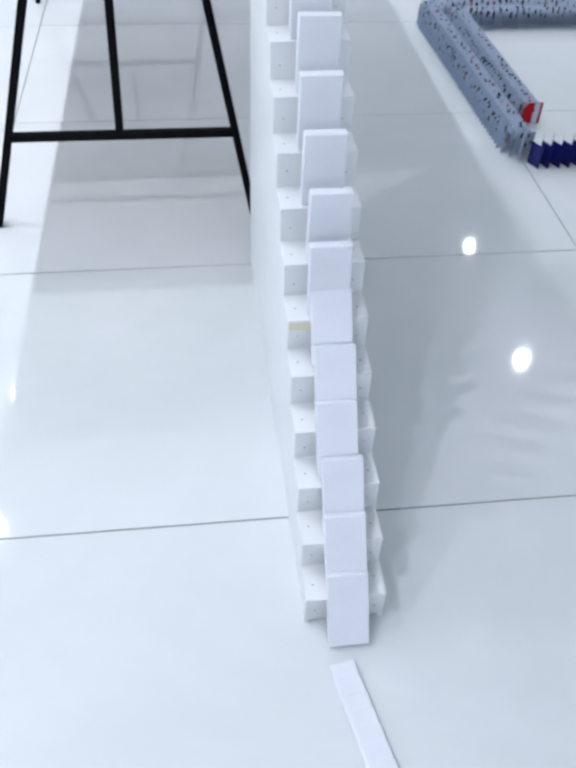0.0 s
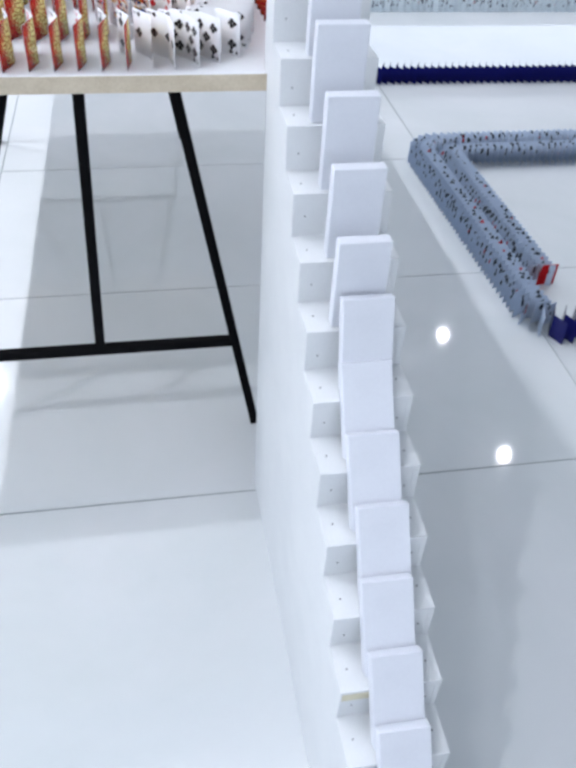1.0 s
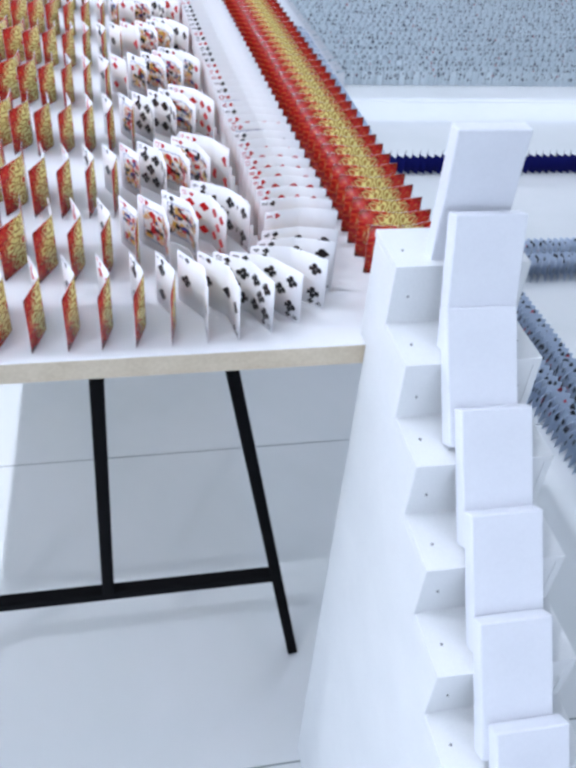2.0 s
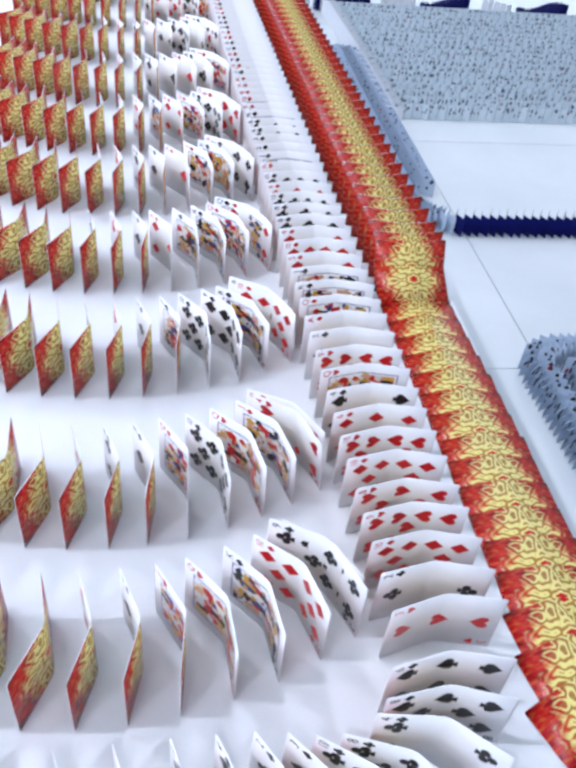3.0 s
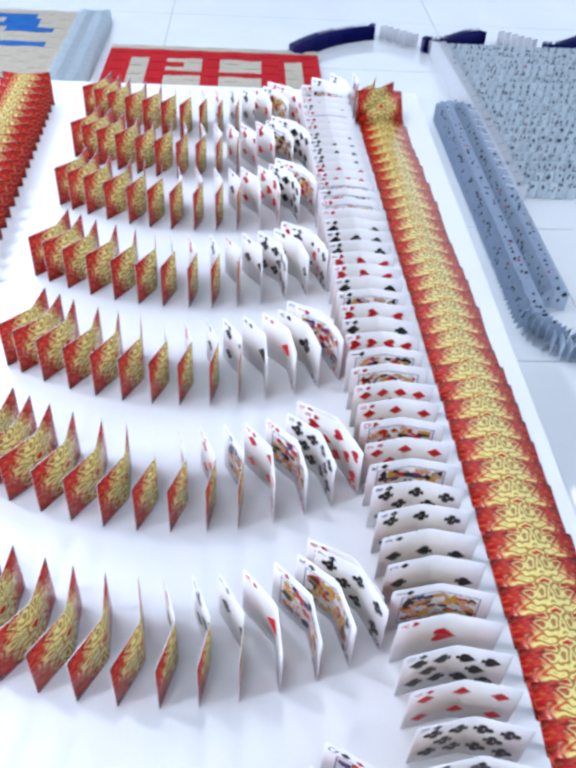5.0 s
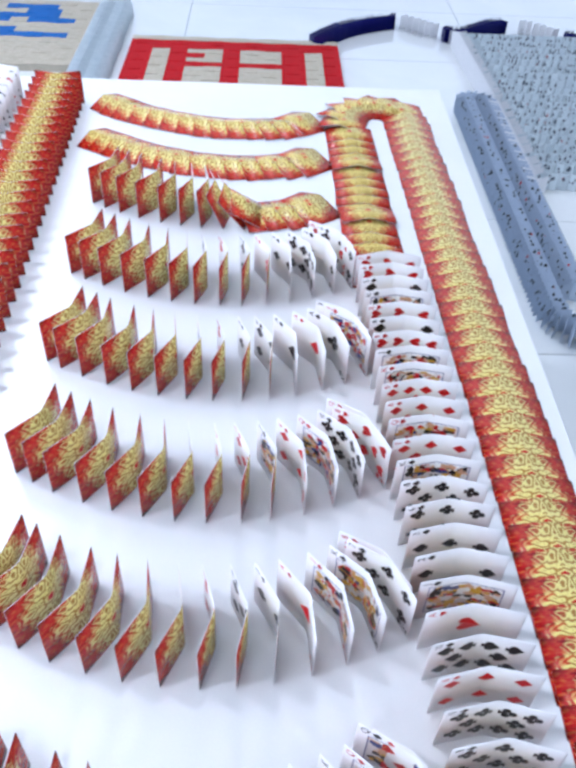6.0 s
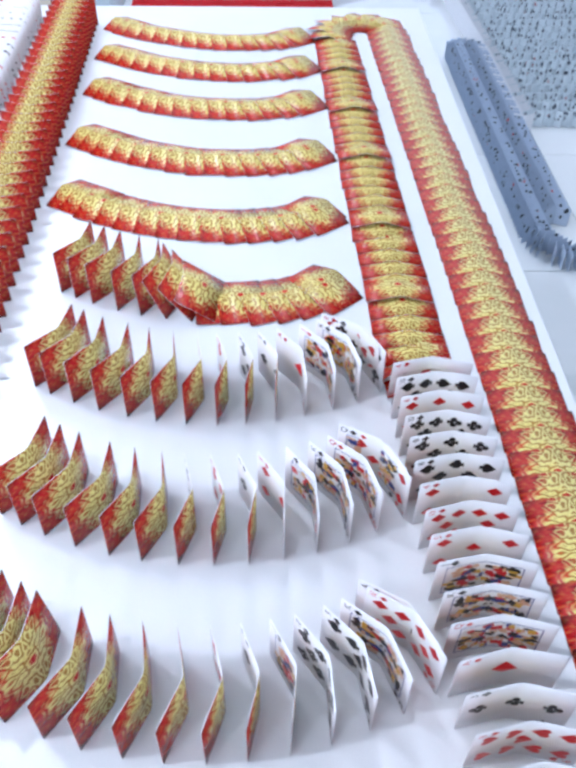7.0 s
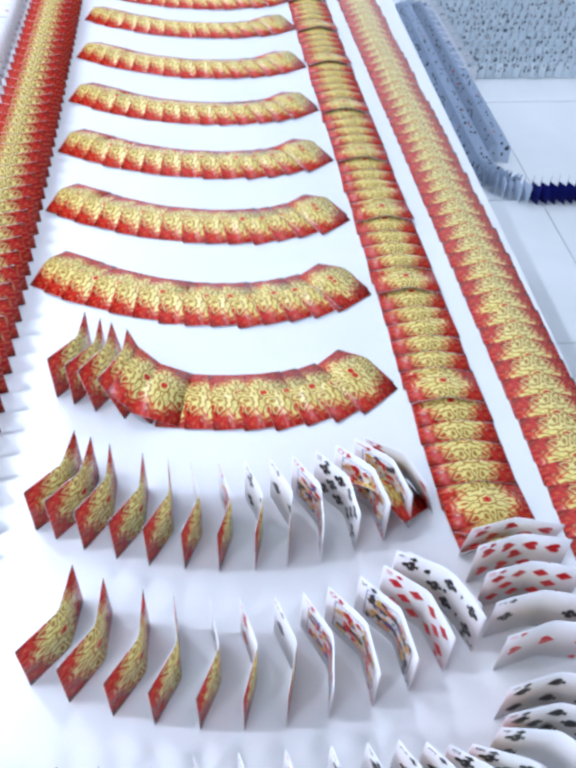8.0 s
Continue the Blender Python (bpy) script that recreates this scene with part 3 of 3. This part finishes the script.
def arc(cx, cy, r, a0, a1, n=10):
    return [(cx + r * math.cos(radians(a0 + (a1 - a0) * i / n)), cy + r * math.sin(radians(a0 + (a1 - a0) * i / n))) for i in range(n + 1)]


def floor_line(name, points, pitch, mats, label, spots=3, seed=1, flip=False):
    rnd = random.Random(seed)
    bm = bmesh.new()
    for x, y, h in along(points, pitch):
        bent(bm, pose(x, y, 0, 0, 0, h + (180 if flip else 0) + rnd.uniform(-3, 3)), 0, 1, spots, rnd)
    return tagged(part(name, bm, mats), label, "playing cards", kind="stuff")


def floor_cards():
    # white cards on both sides, their shade painted in as blue-grey
    grey = (M_SHADED_WHITE, M_SHADED_WHITE, M_RED, M_INK)
    # the near bend of white cards, two lines side by side
    outer = arc(0.43, 0.47, 0.055, 235, 190, 3) + [(0.375, 0.5), (0.352, 1.27)] + arc(0.43, 1.28, 0.08, 180, 90, 6) + [(2.6, 1.36)]
    inner = [(0.452, 0.6), (0.435, 1.24)] + arc(0.475, 1.24, 0.042, 180, 90, 4) + [(2.6, 1.282)]
    floor_line("card_line", outer, 0.0205, grey, "line of white folded cards on the floor, coloured as in shade", 8, 3, True)
    floor_line("card_line", inner, 0.0205, grey, "line of white folded cards on the floor, coloured as in shade", 8, 4, True)
    floor_line("red_card_line", [(0.466, 0.59), (0.468, 0.586)], 0.0205, (M_CRIMSON, M_CRIMSON, M_RED, M_INK), "plain red card ending a line on the floor", 0, 9)
    blue = (M_BLUE, M_BLUE, M_RED, M_INK)
    floor_line("blue_card_line", [(0.415, 0.402), (1.9, 0.398)], 0.0275, blue, "line of blue backed cards standing on the floor", 0, 7)
    # the far bend
    left = arc(0.268, 3.44, 0.042, 100, 180, 4) + [(0.226, 2.17)] + arc(0.366, 2.14, 0.14, 180, 270, 8)
    right = arc(0.268, 3.44, 0.042, 80, 0, 4) + [(0.31, 2.2)]
    floor_line("card_line", left, 0.0205, grey, "line of white folded cards on the floor, coloured as in shade", 5, 5)
    floor_line("card_line", right, 0.0205, grey, "line of white folded cards on the floor, coloured as in shade", 5, 6)
    floor_line("blue_card_line", [(0.37, 1.992), (2.6, 1.965)], 0.0275, blue, "line of blue backed cards standing on the floor", 0, 8)
    # the field of cards
    rnd = random.Random(11)
    bm = bmesh.new()
    for j in range(19):
        for i in range(66):
            x, y = 0.395 + i * 0.034 + 0.006 * math.sin(j * 2.0), 2.84 + j * 0.0725
            bent(bm, pose(x, y, 0, 0, 0, 180 + rnd.uniform(-7, 7)), 0, 1, 4, rnd)
    tagged(part("card_field", bm, (M_PALE, M_PALE, M_PALE_RED, M_SLATE_INK)), "wide field of pale cards standing in rows on the floor", "playing cards", kind="stuff")
    # its pale border and the waving line beyond
    floor_line("card_border", [(0.35, 3.5), (0.33, 4.2)], 0.03, (M_FACE, M_FACE, M_RED, M_INK), "pale border of standing cards beside the field", 0, 12)
    floor_line("card_border", [(0.36, 2.83), (0.355, 3.45)], 0.03, (M_FACE, M_FACE, M_RED, M_INK), "pale border of standing cards beside the field", 0, 13)
    wave = [(-0.33, 4.06), (-0.27, 4.15), (-0.2, 4.23), (-0.12, 4.295), (-0.02, 4.35)] + [(x, 4.295 + 0.08 * math.cos((x - 0.04) * 11.2)) for x in [0.04 + 0.03 * i for i in range(80)]]
    spans = [(-0.34, 0.085)] + [(0.265 + 0.56 * k, 0.6 + 0.56 * k) for k in range(4)]
    gaps = [(0.1 + 0.56 * k, 0.26 + 0.56 * k) for k in range(4)]
    white, blues = (M_FACE, M_FACE, M_RED, M_INK), (M_BLUE, M_BLUE, M_RED, M_INK)
    for name, lo, hi, mats, pitch in [("blue_wave", a, b, blues, 0.014) for a, b in spans] + [("white_wave", a, b, white, 0.034) for a, b in gaps]:
        pts = [p for p in wave if lo <= p[0] <= hi]
        floor_line(name, pts, pitch, mats, ("blue" if "blue" in name else "white") + " stretch of the waving line of standing cards", 0, 14)


def mosaics():
    """Low mosaics of cards set on edge beyond the table."""
    stem = "RRRRbbbRRR" + "bbbbbb" + "RRR" + "bbbbbbb" + "RRRRbbbRRR"
    stub = "RRRRbbbRRR" + "RRRbbb" + "RRR" + "bbbbbbb" + "RRRRbbbRRR"
    bars = "RRRRbbbRRR" + "RRRRRR" + "RRR" + "RRRRRRR" + "RRRRbbbRRR"
    red = ["b" * 36, "R" * 36, "R" * 36, stem, stub, stem, bars] + [stem] * 5 + ["R" * 36]
    blue = ["b" * 36, "b" * 20 + "R" * 9 + "b" * 7, "R" * 10 + "b" * 14 + "R" * 6 + "b" * 6, "b" * 14 + "R" * 16 + "b" * 6, "b" * 18 + "R" * 4 + "b" * 3 + "R" * 8 + "bbb",
            "RRRRR" + "b" * 26 + "bbbbb", "b" * 10 + "R" * 14 + "b" * 12, "b" * 6 + "R" * 27 + "bbb"] + ["b" * 36] * 5
    for rows, x0, x1, y1, y0, dark, label in ((red, -1.14, -0.235, 4.07, 3.45, M_CRIMSON, "red and beige mosaic of cards on the floor"),
                                              (blue, -2.3, -1.345, 4.48, 3.7, M_COBALT, "blue and beige mosaic of cards on the floor")):
        bm = bmesh.new()
        dx, dy = (x1 - x0) / len(rows[0]), (y1 - y0) / len(rows)
        for j, text in enumerate(rows):
            for i, ch in enumerate(text):
                h = 0.03 + 0.0015 * math.sin(i * 5.3 + j * 3.1)
                box(bm, x0 + i * dx, x0 + (i + 1) * dx, y1 - (j + 1) * dy, y1 - j * dy, 0, h, 1 if ch == "b" else 0)
        tagged(part("card_mosaic", bm, (dark, M_BEIGE)), label, "mosaic", kind="stuff")
    grey = (M_PALE, M_PALE, M_RED, M_INK)
    floor_line("card_line", [(-1.3, 3.4), (-1.3, 4.4), (-1.285, 4.44)], 0.0135, grey, "pale line of folded cards between two mosaics", 1, 21)
    floor_line("card_line", [(-1.225, 3.4), (-1.225, 4.4), (-1.24, 4.44)], 0.0135, grey, "pale line of folded cards between two mosaics", 1, 22)


def tiles():
    """Porcelain tiles twice as wide as deep, 3 mm joints."""
    bm = bmesh.new()
    box(bm, -5.2, 6.2, -5.2, 9.2, -0.1, -0.0022)
    floor = tagged(part("floor", bm, M_GROUT), "glossy pale porcelain tile floor with grey joints", "floor", kind="structure")
    bm = bmesh.new()
    w = TILE / 2 - 0.0016
    box(bm, -w - TILE / 2, w + TILE / 2, -w, w, -0.008, 0.0)
    me = mesh_of(bm, M_TILE)
    for i in range(-5, 5):
        for j in range(-7, 14):
            x, y = 0.388 + (2 * i + 1) * TILE, -0.637 + (j + 0.5) * TILE
            if not (-6 < x < 7 and -5 < y < 8.9):
                continue
            ob = new("tile", me)
            ob.parent = floor
            ob.matrix_basis = pose(x, y, 0)


def motions():
    """The dominoes climb the stairs, then the cards go down one after another, row by row."""
    for ob, x, y, z, when, tilt in PLATES:
        stand, down = pose(x, y, z), pose(x, y, z, -tilt)
        if when + 0.3 <= 0:
            walk(ob, [(0.0, down), (8.0, down)])
        elif when <= 0:
            f = -when / 0.3
            walk(ob, [(0.0, pose(x, y, z, -tilt * f * f)), (when + 0.3, down), (8.0, down)])
        else:
            walk(ob, [(0.0, stand), (when, stand), (when + 0.16, pose(x, y, z, -tilt * 0.35)), (when + 0.3, down), (8.0, down)])
    for ob, x, y, h, when, rest in CHAIN:
        def at(turn):
            return pose(x, y, TOP + 0.0004, 0, 0, h) @ pose(0, 0, 0, -turn)
        keys = [(0.0, 0.0), (when, 0.0), (when + 0.06, 24.0), (when + 0.1, 58.0), (when + 0.14, rest)]
        rows = [(t, at(a)) for t, a in keys if t < 7.95]
        last = np.interp(8.0, [k[0] for k in keys], [k[1] for k in keys])
        walk(ob, rows + [(8.0, at(float(last)))])


room()
table()
staircase()
plates()
chain()
left_field()
floor_cards()
mosaics()
tiles()
motions()
